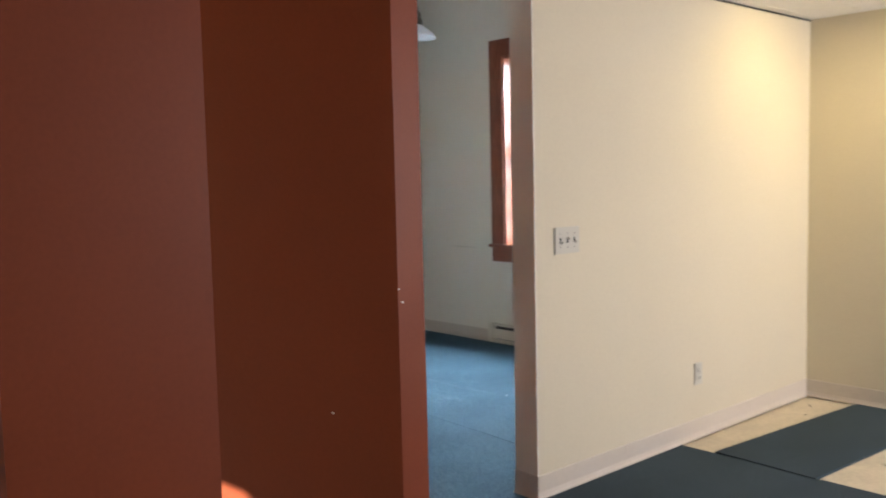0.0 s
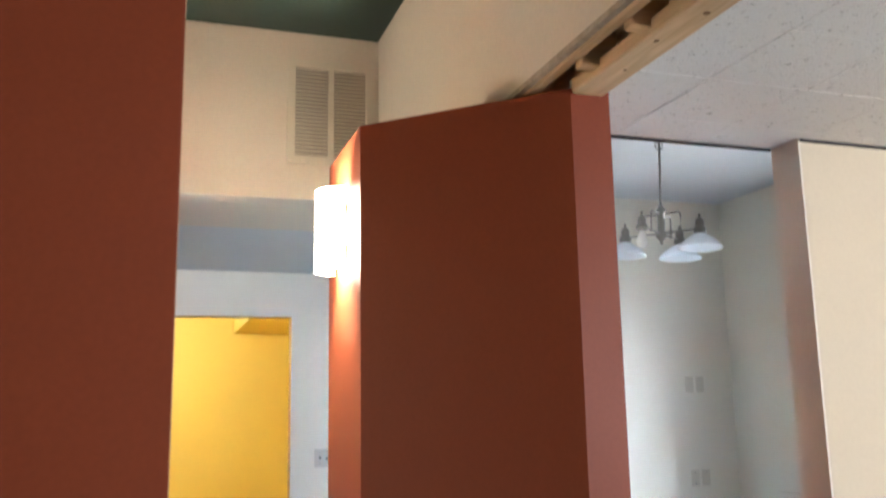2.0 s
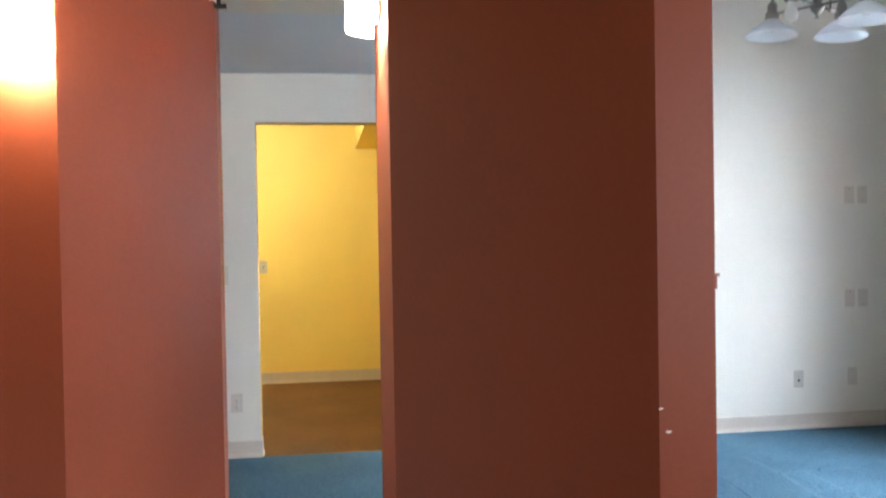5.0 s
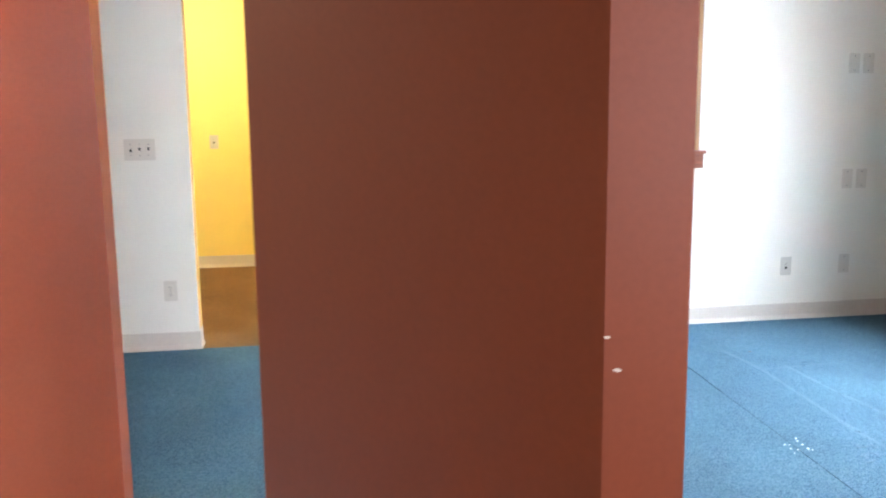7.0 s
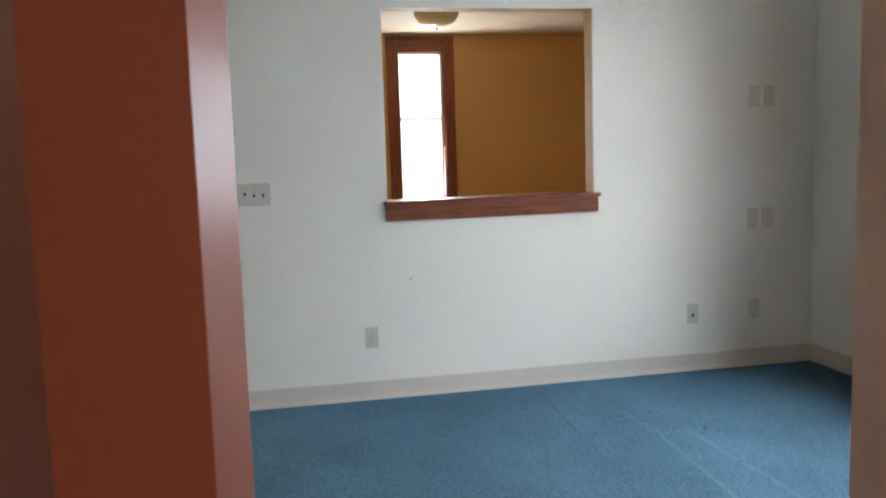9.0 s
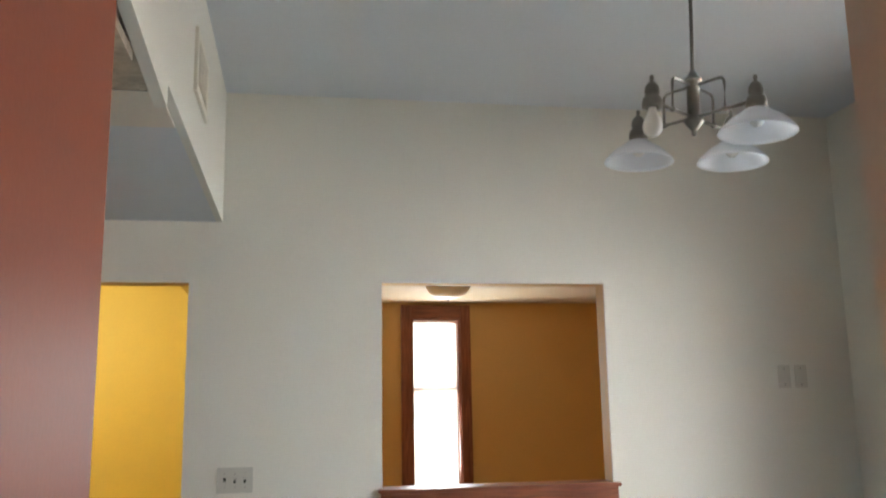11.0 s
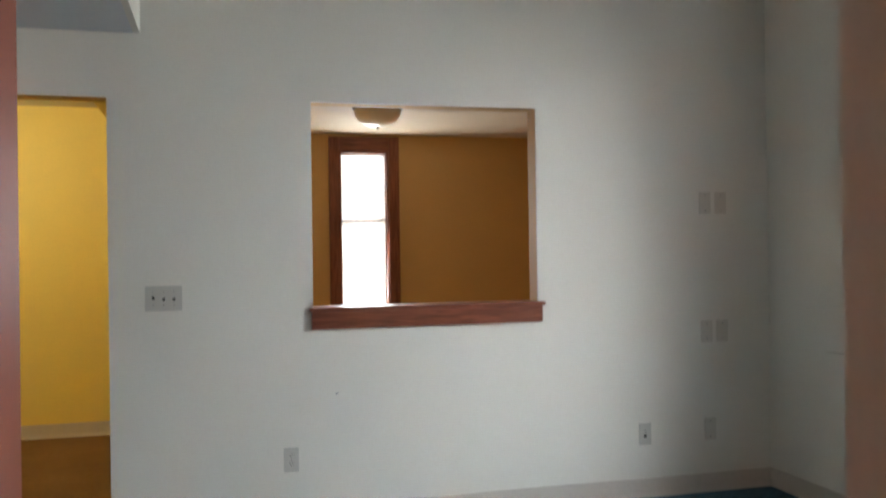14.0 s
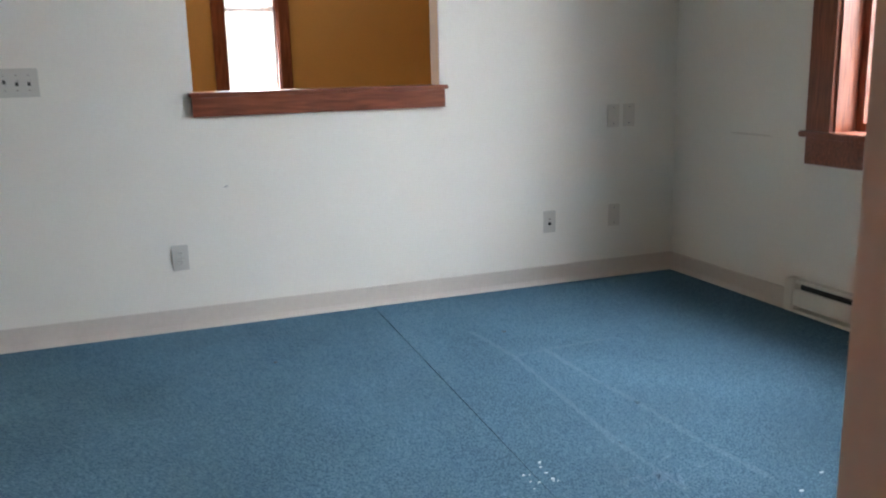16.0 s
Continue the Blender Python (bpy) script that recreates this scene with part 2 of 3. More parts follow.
# ---------- large structure ----------
ZC, ZB, ZS = 2.280, 3.03, 3.10      # tile ceiling, dining ceiling, shaft ceiling
DX0, DX1, DZ = -2.962, -2.090, 2.062    # doorway
PX0, PX1, PZ0, PZ1 = -1.160, 0.0, 1.050, 2.069    # pass-through
XE = 1.372      # east wall of the dining room
YD, YF = -3.490, -3.620     # dividing wall, back and front
SX = -1.940     # soffit face
YS = -2.19     # back of the shaft
YK = 2.66       # back wall of kitchen and yellow hall
FLOOR = -0.25

structure("floor", B(-5.6, 1.9, -8.6, 3.0, FLOOR, -0.008), BARE, "bare pale subfloor with worn glue marks", "floor")
bm = box(bmesh.new(), -5.3, XE, YF, 0.0, -0.008, 0.002)
box(bm, -5.3, -1.04, -4.30, YF, -0.008, 0.002)
structure("floor_carpet", bm, BLUE, "blue low-pile carpet, worn and faded", "carpet")
structure("floor_carpet_length", prism(bmesh.new(), [(-0.384, -0.002), (XE - 0.002, -0.002), (XE - 0.002, -3.48), (-0.546, -3.48)], 0.0, 0.0042), BLUE,
          "second length of blue carpet meeting at a raised seam", "carpet")
bm = box(bmesh.new(), -5.3, 0.06, -8.5, -4.302, -0.008, 0.0)
box(bm, -1.038, 0.06, -4.302, YF, -0.008, 0.0)
structure("floor_carpet_front", bm, GREYBLUE, "dark grey-blue carpet of the front room", "carpet")
structure("floor_yellow_hall", B(-4.2, -1.66, 0.0, YK, -0.008, 0.002), BROWN, "brown low-pile carpet behind the doorway", "carpet")
structure("floor_kitchen", B(-1.54, 1.84, 0.13, YK, -0.008, 0.002), BROWN, "brown floor of the kitchen", "floor")


def holed(axis, a0, a1, b0, b1, z0, z1, holes):
    """A wall along x or y between a0 and a1, b0 to b1 thick, with holes (h0, h1, hz0, hz1) in order."""
    w = bmesh.new()

    def piece(p0, p1, q0, q1):
        if p1 - p0 > 1e-4 and q1 - q0 > 1e-4:
            box(w, *((p0, p1, b0, b1) if axis == "x" else (b0, b1, p0, p1)), q0, q1)
    at = a0
    for h0, h1, hz0, hz1 in holes:
        piece(at, h0, z0, z1)
        piece(h0, h1, z0, hz0)
        piece(h0, h1, hz1, z1)
        at = h1
    piece(at, a1, z0, z1)
    return w


structure("wall_north", holed("x", -5.3, XE + 0.3, 0.0, 0.012, FLOOR, 3.3, [(DX0, DX1, FLOOR, DZ), (PX0, PX1, PZ0, PZ1)]), WHITE,
          "white painted wall with a doorway and a pass-through opening", "wall")
structure("wall_north_back", holed("x", -5.3, 1.9, 0.012, 0.13, FLOOR, 3.3, [(DX0 - 0.003, DX1 + 0.003, FLOOR, DZ + 0.003), (PX0 - 0.003, PX1 + 0.003, PZ0, PZ1 + 0.003)]), OCHRE,
          "ochre kitchen side and reveals of the openings", "wall")
WY0, WY1, WZ0, WZ1 = -2.02, -1.11, 0.838, 2.37
structure("wall_east", holed("y", YD, 0.0, XE, XE + 0.17, FLOOR, 3.3, [(WY0, WY1, WZ0, WZ1)]), WHITE, "white painted wall with a wood-cased window", "wall")
structure("wall_divider", B(-1.022, XE, -3.56, YD, FLOOR, 3.3), WHITE, "dining side of the dividing wall, white", "wall")
structure("wall_divider_end", B(-1.024, -1.0165, YF, -3.5605, FLOOR, 3.3), WHITE, "white painted end of the dividing wall", "wall")
structure("wall_divider_front", B(-1.016, 1.445, YF, -3.56, FLOOR, 3.3), CREAM, "cream painted wall with a switch plate and outlet", "wall")
structure("wall_over_opening", B(-1.87, -1.04, YF + 0.005, YD, ZC + 0.012, 3.3), WHITE, "white wall above the wide opening", "wall")
structure("wall_front_east", B(1.445, 1.65, -8.5, YD - 0.07, FLOOR, 3.3), CREAM, "cream painted side wall of the front room", "wall")
structure("wall_south", holed("x", -5.6, 1.65, -8.6, -8.5, FLOOR, 2.6, [(-0.7, 1.3, 0.75, 2.2)]), CREAM, "cream painted wall behind the entrance", "wall")
structure("wall_west", holed("y", -8.5, 3.0, -5.45, -5.3, FLOOR, 3.3, [(-3.85, -2.9, 0.02, 2.14)]), CREAM, "cream painted wall at the end of the hall", "wall")

# acoustic tile ceiling of the front room, one mesh of separate tiles
bm = bmesh.new()
TS = 0.3048
for i in range(-13, 11):
    for j in range(0, 17):
        x0, y1 = -1.62 + i * TS, -3.50 - max(0.0, (j - 0.4) * TS)
        x1, y0 = min(x0 + TS, 1.445), -3.50 - (j + 0.6) * TS
        if x0 >= 1.44 or x0 < -5.5:
            continue
        if x1 <= -1.6 and y1 > -5.1:
            x0 = max(x0, -1.862)
            if i != -1:
                continue
        box(bm, x0 + 0.0015, x1 - 0.0015, y0 + 0.0015, y1 - 0.0015, ZC + 0.010 + 0.0015 * random.random(), ZC + 0.03)
box(bm, -5.6, 1.65, -8.6, -5.33, ZC + 0.03, ZC + 0.10)
box(bm, -1.862, 1.65, -5.33, -3.50, ZC + 0.03, ZC + 0.10)
structure("ceiling", bm, TILE, "white fissured acoustic tile ceiling", "ceiling")
structure("ceiling_dining", B(SX, XE, YD, 0.0, ZB, ZB + 0.1), CEIL, "plain grey-white high ceiling", "ceiling")
structure("ceiling_hall", B(-5.3, SX - 0.03, -1.47, 0.0, 2.362, 2.45), CEIL, "low white ceiling over the hall end", "ceiling")
structure("ceiling_hall_strip", B(-5.3, SX - 0.03, YS + 0.10, -1.472, 2.355, 2.45), SHAFT, "cream strip along the edge of the low hall ceiling", "ceiling")
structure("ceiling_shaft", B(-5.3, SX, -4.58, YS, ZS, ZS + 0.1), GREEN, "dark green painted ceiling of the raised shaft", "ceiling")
structure("ceiling_kitchen", B(-1.6, 1.9, 0.13, YK, 2.288, 2.4), material("tan_ceiling_paint", (0.62, 0.49, 0.32), 0.8), "tan kitchen ceiling", "ceiling")
structure("ceiling_yellow_hall", B(-4.3, -1.6, 0.13, YK, 2.45, 2.55), CREAM, "cream ceiling behind the doorway", "ceiling")
structure("wall_shaft_back", B(-5.3, -2.028, YS, YS + 0.10, 2.345, ZS), SHAFT, "cream upper wall with an air grille", "wall")
structure("wall_shaft_side", B(-2.043, -2.028, -4.46, YS - 0.002, 2.312, ZS), SHAFT, "cream upper side wall of the shaft", "wall")
structure("wall_soffit", B(SX - 0.03, SX, -1.84, 0.0, 2.362, ZB), WHITE, "white soffit side above the hall", "wall")
bm = bmesh.new()
ends = [[bm.verts.new((x, y, z)) for y, z in ((YD, 2.43), (-2.5, 2.344), (-1.86, 2.285), (-1.80, ZB), (YD, ZB))] for x in (SX - 0.03, SX + 0.003)]
bm.faces.new(ends[0])
bm.faces.new(ends[1][::-1])
for k in range(5):
    bm.faces.new((ends[0][k], ends[1][k], ends[1][(k + 1) % 5], ends[0][(k + 1) % 5]))
structure("wall_soffit_near", bm, WHITE, "white soffit side with a cut lower edge", "wall")
# added board, out of sight, that blocks the sky over the header
structure("wall_header_light_stop", B(SX - 0.03, SX + 0.002, -4.498, YD - 0.002, 2.462, ZS), WHITE, "unseen board that stops sky light above the header framing", "wall")
structure("wall_soffit_underside", box(B(-2.043, SX - 0.031, -3.455, YS, 2.285, 2.31), -2.20, SX - 0.031, YS, -1.87, 2.33, 2.353), GYPSUM, "unpainted cut underside of the soffit", "wall")
structure("wall_shaft_front", B(-5.3, -1.872, -4.555, -4.50, 2.305, ZS), material("chipboard", (0.64, 0.47, 0.31), 0.85, vary=0.35, scale=14, fine=70, bump=0.5),
          "raw chipboard above the header", "wall")
structure("ceiling_pocket", B(-5.6, -1.80, -5.45, -4.556, 2.70, 2.76), SHAFT, "patched lid over the opened ceiling edge", "ceiling")
structure("wall_pocket_side", B(-1.861, -1.83, -5.42, -4.556, ZC + 0.101, 2.70), SHAFT, "raw side of the opened ceiling edge", "wall")
structure("wall_pocket_front", B(-5.6, -1.83, -5.45, -5.421, ZC + 0.101, 2.70), SHAFT, "raw front of the opened ceiling edge", "wall")
# unseen cover added to keep sky light from leaking in from above
structure("roof", B(-5.6, 1.94, -8.6, 3.0, 3.32, 3.42), GYPSUM, "unseen cover that blocks sky light above the rooms", "roof")
structure("wall_shaft_west", B(-5.3, -5.2, -4.5, YS, 2.30, ZS), SHAFT, "cream upper west wall of the shaft", "wall")

# red piers
structure("wall_pier_red", prism(bmesh.new(), [(-1.958, -3.866), (-1.846, -3.866), (-1.846, -2.96), (-2.412, -2.96), (-2.412, -3.422)], FLOOR, 2.275),
          RED, "terracotta red painted pier with a splayed corner", "wall")
structure("wall_pier_far", prism(bmesh.new(), [(-3.372, -2.58), (-2.94, -2.145), (-2.94, -2.02), (-5.3, -2.02), (-5.3, -2.58)], FLOOR, 2.225),
          RED, "terracotta red painted splayed wall across the hall", "wall")
structure("wall_red_near", prism(bmesh.new(), [(-3.32, -4.51), (-2.930, -4.51), (-2.930, -4.385), (-3.32, -4.385)], FLOOR, 2.42),
          RED, "terracotta red painted pier end", "wall")

structure("trim", B(-2.9299, -2.9285, -4.506, -4.387, FLOOR, 2.42), material("bare_drywall_end", (0.52, 0.38, 0.25), 0.8, vary=0.2, scale=8, fine=60, bump=0.4),
          "unpainted tan end of the red pier", "trim")
# two near-black strips draw the shadow lines at the tile ceiling's edges
structure("trim", B(-1.018, 1.44, YF - 0.006, YF - 0.0005, ZC, ZC + 0.009), DARK, "dark strip for the shadow where wall meets tile ceiling", "trim")
structure("trim", B(-1.86, -1.03, -3.4985, -3.4915, ZC + 0.002, ZC + 0.011), DARK, "dark strip for the shadow along the tile ceiling edge", "trim")
# solid near-black strip stands in for the shade inside the torn gap
structure("trim", B(-2.20, SX - 0.032, -1.869, -1.860, 2.332, 2.353), DARK, "dark strip for the shaded torn gap beside the bare gypsum", "trim")

# yellow hall and kitchen behind the far wall
structure("wall_yellow_back", B(-4.3, -1.6, YK, YK + 0.12, FLOOR, 2.6), YELLOW, "bright yellow painted wall", "wall")
structure("wall_yellow_front", holed("x", -4.2, -1.66, 0.131, 0.135, FLOOR, 2.6, [(DX0, DX1, FLOOR, DZ)]), YELLOW, "yellow inner side of the doorway wall", "wall")
structure("wall_yellow_west", B(-4.3, -4.2, 0.13, YK, FLOOR, 2.6), YELLOW, "bright yellow painted side wall", "wall")
# added partition, yellow and ochre sided, so the hall lamp leaves the kitchen dim
structure("wall_yellow_east", B(-1.66, -1.60, 0.13, YK, FLOOR, 2.6), YELLOW, "yellow partition added to keep the hall light from the kitchen", "wall")
structure("wall_yellow_soffit", B(-2.245, -1.662, 0.70, YK - 0.002, 2.165, 2.45), YELLOW, "yellow dropped soffit behind the doorway", "wall")
structure("wall_kitchen_west", B(-1.60, -1.54, 0.13, YK, FLOOR, 2.6), OCHRE, "ochre partition added to keep the hall light from the kitchen", "wall")
KX0, KX1, KZ0, KZ1 = -0.665, -0.265, 0.75, 2.155
structure("wall_kitchen_back", holed("x", -1.6, 1.9, YK, YK + 0.12, FLOOR, 2.6, [(KX0, KX1, KZ0, KZ1)]), OCHRE, "ochre kitchen wall with a narrow window", "wall")
structure("wall_kitchen_east", B(1.84, 1.94, 0.13, YK, FLOOR, 2.6), OCHRE, "ochre kitchen side wall", "wall")
structure("backdrop_east", B(3.9, 3.95, -7.0, 3.0, -1.0, 5.0), SKYGLOW, "bright white overcast daylight outside", "backdrop")
structure("backdrop_north", B(-2.5, 2.0, 4.2, 4.25, -1.0, 5.0), SKYGLOW, "bright white overcast daylight outside", "backdrop")


# vinyl cove base along the walls, a profile with a small toe
def cove(x0, y0, x1, y1, nx, ny):
    """Base from (x0, y0) to (x1, y1), standing out along (nx, ny)."""
    w = bmesh.new()
    prof = ((0.0, 0.0), (0.014, 0.0), (0.008, 0.012), (0.004, 0.028), (0.004, 0.100), (0.0, 0.102))
    ends = []
    for x, y in ((x0, y0), (x1, y1)):
        ends.append([w.verts.new((x + nx * d, y + ny * d, z + 0.003)) for d, z in prof])
    for k in range(len(prof) - 1):
        w.faces.new((ends[0][k], ends[0][k + 1], ends[1][k + 1], ends[1][k]))
    w.faces.new(ends[0])
    w.faces.new(ends[1][::-1])
    return w


for args in ((DX1 - 0.008, 0, XE, 0, 0, -1), (-5.3, 0, DX0 + 0.008, 0, 0, -1), (XE, 0, XE, YD, -1, 0), (-1.028, YF, 1.445, YF, 0, -1),
             (1.445, YF, 1.445, -8.5, -1, 0), (-1.024, YD, -1.024, YF - 0.004, -1, 0), (-4.2, YK, -1.66, YK, 0, -1), (DX1, 0.0, DX1, 0.13, -1, 0), (DX0, 0.0, DX0, 0.13, 1, 0)):
    structure("baseboard", cove(*args), BASE, "beige vinyl cove base along the wall", "baseboard")


# ---------- header framing of raw timber ----------
def header_framing():
    t = thing("header_framing", "unfinished raw pine header framing over the red pier", "timber framing")
    part("front_beam", B(-5.2, -1.866, -4.58, -4.470, 2.258, 2.300, bevel=0.003), PINEX, t)
    part("side_plate", B(-1.955, -1.866, -4.468, -3.868, 2.259, 2.297, bevel=0.003), PINE, t)
    part("inner_plate", B(-2.032, -2.003, -4.468, -3.46, 2.290, 2.355, bevel=0.003), PINE, t)
    part("drywall_edge", B(-2.050, -2.033, -4.468, -3.46, 2.296, 2.311), GYPSUM, t)
    part("top_plate", B(-2.002, -1.884, -4.468, -3.46, 2.375, 2.415), PINE, t)
    part("side_board", B(-1.882, -1.867, -4.498, -3.51, 2.301, 2.42), PINE, t)
    for y in (-4.462, -4.25, -4.02):
        part("block", B(-2.001, -1.905, y, y + 0.038, 2.275, 2.374, bevel=0.002), PINEX, t)
    for x, y, w in ((-1.90, -4.37, 0.007), (-1.925, -4.22, 0.006), (-1.905, -4.05, 0.004), (-1.94, -4.535, 0.004), (-2.16, -4.545, 0.004),
                    (-2.47, -4.53, 0.006), (-2.53, -4.51, 0.008), (-2.62, -4.54, 0.005), (-2.74, -4.53, 0.006)):
        part("knot", lathe(bmesh.new(), [(0.0004, -0.0008), (w, -0.0006), (w * 1.15, 0.0004)], 9, (x, y, 2.2585 if y > -4.468 else 2.2575)), KNOT, t)
    return t


header_framing()
t = thing("ceiling_bracket", "white bent metal track end on top of the red pier", "bracket")
part("track", B(-1.956, -1.848, -3.864, -3.80, 2.2755, 2.282), VENT, t)
part("lip", B(-1.956, -1.848, -3.866, -3.862, 2.2755, 2.296), VENT, t)
part("end", B(-1.852, -1.848, -3.862, -3.80, 2.282, 2.296), VENT, t)
t = thing("pier_top_hook", "small rusty bracket on the corner of the red wall", "bracket")
part("plate", B(-2.945, -2.90, -2.15, -2.13, 2.20, 2.215), DARK, t)
part("stem", tube(bmesh.new(), [(-2.925, -2.14, 2.21), (-2.93, -2.14, 2.24), (-2.94, -2.14, 2.262)], 0.008), DARK, t)


# ---------- windows ----------
def casing_window(name, label, m, w, h, case, depth, sill=True, rail=0.5, head=None, st=0.036):
    """A cased window on the wall plane y=0 looking along +y, its opening from (0, 0) to (w, h)."""
    head = head or case
    t = thing(name, label, "window", m, kind="structure")
    part("jamb_casing", B(-case, 0.0, -0.022, 0.0, -0.02, h + head, bevel=0.003), STAINZ, t)
    part("jamb_casing", B(w, w + case, -0.022, 0.0, -0.02, h + head, bevel=0.003), STAINZ, t)
    part("head_casing", B(0.0, w, -0.020, 0.0, h, h + head, bevel=0.003), STAIN, t)
    part("jamb_lining", B(0.0, 0.014, -0.004, depth, 0.0, h), STAINZ, t)
    part("jamb_lining", B(w - 0.014, w, -0.004, depth, 0.0, h), STAINZ, t)
    part("head_lining", B(0.0, w, -0.004, depth, h - 0.014, h), STAIN, t)
    if sill:
        part("window_sill", B(-case - 0.02, w + case + 0.02, -0.045, depth, -0.022, 0.004, bevel=0.005), STAIN, t)
        part("apron", B(-case, w + case, -0.018, 0.0, -0.142, -0.024, bevel=0.003), STAIN, t)
    y0, y1 = depth - 0.05, depth - 0.015
    for lo, hi in ((0.004, h * rail), (h * rail, h - 0.014)):
        s = part("sash", B(0.014, 0.014 + st, y0, y1, lo, hi), STAINZ, t)
        part("stile", B(w - 0.014 - st, w - 0.014, y0, y1, lo, hi), STAINZ, s)
        part("rail", B(0.014 + st, w - 0.014 - st, y0, y1, lo, lo + st), STAIN, s)
        part("rail", B(0.014 + st, w - 0.014 - st, y0, y1, hi - st * 0.8, hi), STAIN, s)
        g = part("pane", B(0.012 + st, w - 0.012 - st, y0 + 0.012, y0 + 0.016, lo + st * 0.8, hi - st * 0.7), GLASS, t)
        g.visible_shadow = False
    return t


casing_window("window_1", "tall stained wood window with daylight behind", pose(XE, WY1, WZ0, 0, 0, -90), WY1 - WY0, WZ1 - WZ0, 0.14, 0.16)
casing_window("window_2", "narrow stained wood kitchen window, curtained and bright", pose(KX0, YK, KZ0), KX1 - KX0, KZ1 - KZ0, 0.085, 0.11, rail=0.60, head=0.115, st=0.012)
# sheer curtain close to the kitchen window
SHEER = material("sheer_curtain", (0.85, 0.84, 0.82), 0.9, vary=0.03, bump=0.0)
st_nodes = SHEER.node_tree.nodes
tl = st_nodes.new("ShaderNodeBsdfTranslucent")
tl.inputs["Color"].default_value = (0.92, 0.91, 0.90, 1)
sheer_mix = st_nodes.new("ShaderNodeMixShader")
sheer_mix.inputs[0].default_value = 0.75
SHEER.node_tree.links.new(st_nodes["Principled BSDF"].outputs[0], sheer_mix.inputs[1])
SHEER.node_tree.links.new(tl.outputs[0], sheer_mix.inputs[2])
SHEER.node_tree.links.new(sheer_mix.outputs[0], st_nodes["Material Output"].inputs["Surface"])
bm = bmesh.new()
cols = 40
row0, row1 = [], []
for k in range(cols + 1):
    x = KX0 + 0.02 + (KX1 - KX0 - 0.04) * k / cols
    y = YK + 0.05 + 0.006 * math.sin(k * 1.1)
    row0.append(bm.verts.new((x, y, KZ0 + 0.03)))
    row1.append(bm.verts.new((x, y, KZ1 - 0.03)))
for k in range(cols):
    bm.faces.new((row0[k], row0[k + 1], row1[k + 1], row1[k]))
cur = tagged(mesh_of("sheer_curtain", bm, SHEER, True), "thin white sheer curtain hanging over the kitchen window", "curtain")
cur.visible_shadow = False

# pass-through ledge
t = thing("pass_through_ledge", "stained wood ledge and apron under the pass-through", "ledge")
part("ledge_board", B(PX0 - 0.022, PX1 + 0.028, -0.040, 0.150, 1.050, 1.070, bevel=0.004), STAIN, t)
part("apron", B(PX0 - 0.010, PX1 + 0.018, -0.020, -0.001, 0.964, 1.049, bevel=0.003), STAIN, t)


# ---------- baseboard heater ----------
t = thing("baseboard_heater", "cream enamelled electric baseboard heater along the wall", "heater", pose(XE, -0.95, 0.0, 0, 0, -90))
LH = 1.7
part("back_panel", B(0, LH, -0.012, -0.004, 0.025, 0.170), HEAT, t)
part("end_cap", B(-0.004, 0.055, -0.066, -0.004, 0.022, 0.175, bevel=0.006), HEAT, t)
part("end_cap", B(LH - 0.055, LH + 0.004, -0.066, -0.004, 0.022, 0.175, bevel=0.006), HEAT, t)
part("top_hood", prism(bmesh.new(), [(0.055, -0.052), (LH - 0.055, -0.052), (LH - 0.055, -0.012), (0.055, -0.012)], 0.158, 0.171), HEAT, t)
part("front_panel", B(0.055, LH - 0.055, -0.064, -0.058, 0.055, 0.136, bevel=0.002), HEAT, t)
part("lower_lip", B(0.055, LH - 0.055, -0.064, -0.012, 0.022, 0.036, bevel=0.002), HEAT, t)
part("element", tube(bmesh.new(), [(0.06, -0.036, 0.09), (LH - 0.06, -0.036, 0.09)], 0.012), DARK, t)
# near-black sheet gives the heater's slot its shade
part("slot_shade_strip", B(0.055, LH - 0.055, -0.020, -0.014, 0.04, 0.155), DARK, t)


# ---------- electrical plates ----------
def face_frame(x, y, z, side):
    """A frame whose -y side faces the room: 'n' on the far wall, 'e' on an east wall."""
    return pose(x, y, z, 0, 0, 0 if side == "n" else -90)


def outlet(m, label, mat, sockets=2, group="wall outlets"):
    t = thing("wall_outlet", label, "outlet", m, group)
    part("plate", B(-0.036, 0.036, -0.006, -0.0005, -0.058, 0.058, bevel=0.0025), mat, t)
    for k in range(sockets):
        z = (0.02, -0.02)[k] if sockets == 2 else 0.0
        s = part("socket", lathe(bmesh.new(), [(0.0005, 0.0), (0.0145, 0.0), (0.0165, -0.0015), (0.0165, -0.003)], 16), mat, t)
        s.matrix_basis = pose(0, -0.0085, z, 90, 0, 0)
        for x, h in ((-0.006, 0.0045), (0.006, 0.0036)):
            part("slot", B(x - 0.0011, x + 0.0011, -0.0096, -0.0088, z - h + 0.003, z + h + 0.003), DARK, t)
        part("ground_hole", B(-0.002, 0.002, -0.0096, -0.0088, z - 0.010, z - 0.006), DARK, t)
    part("screw", B(-0.0025, 0.0025, -0.0072, -0.0058, -0.0025, 0.0025), METAL, t)
    return t


def jack_plate(m, label):
    t = thing("jack_plate", label, "wall plate", m, "wall outlets")
    part("plate", B(-0.036, 0.036, -0.006, -0.0005, -0.058, 0.058, bevel=0.0025), PLASTIC, t)
    part("jack", B(-0.008, 0.008, -0.0085, -0.005, -0.018, -0.002, bevel=0.001), DARK, t)
    part("screw", B(-0.003, 0.003, -0.0075, -0.0055, 0.012, 0.018), DARK, t)
    return t


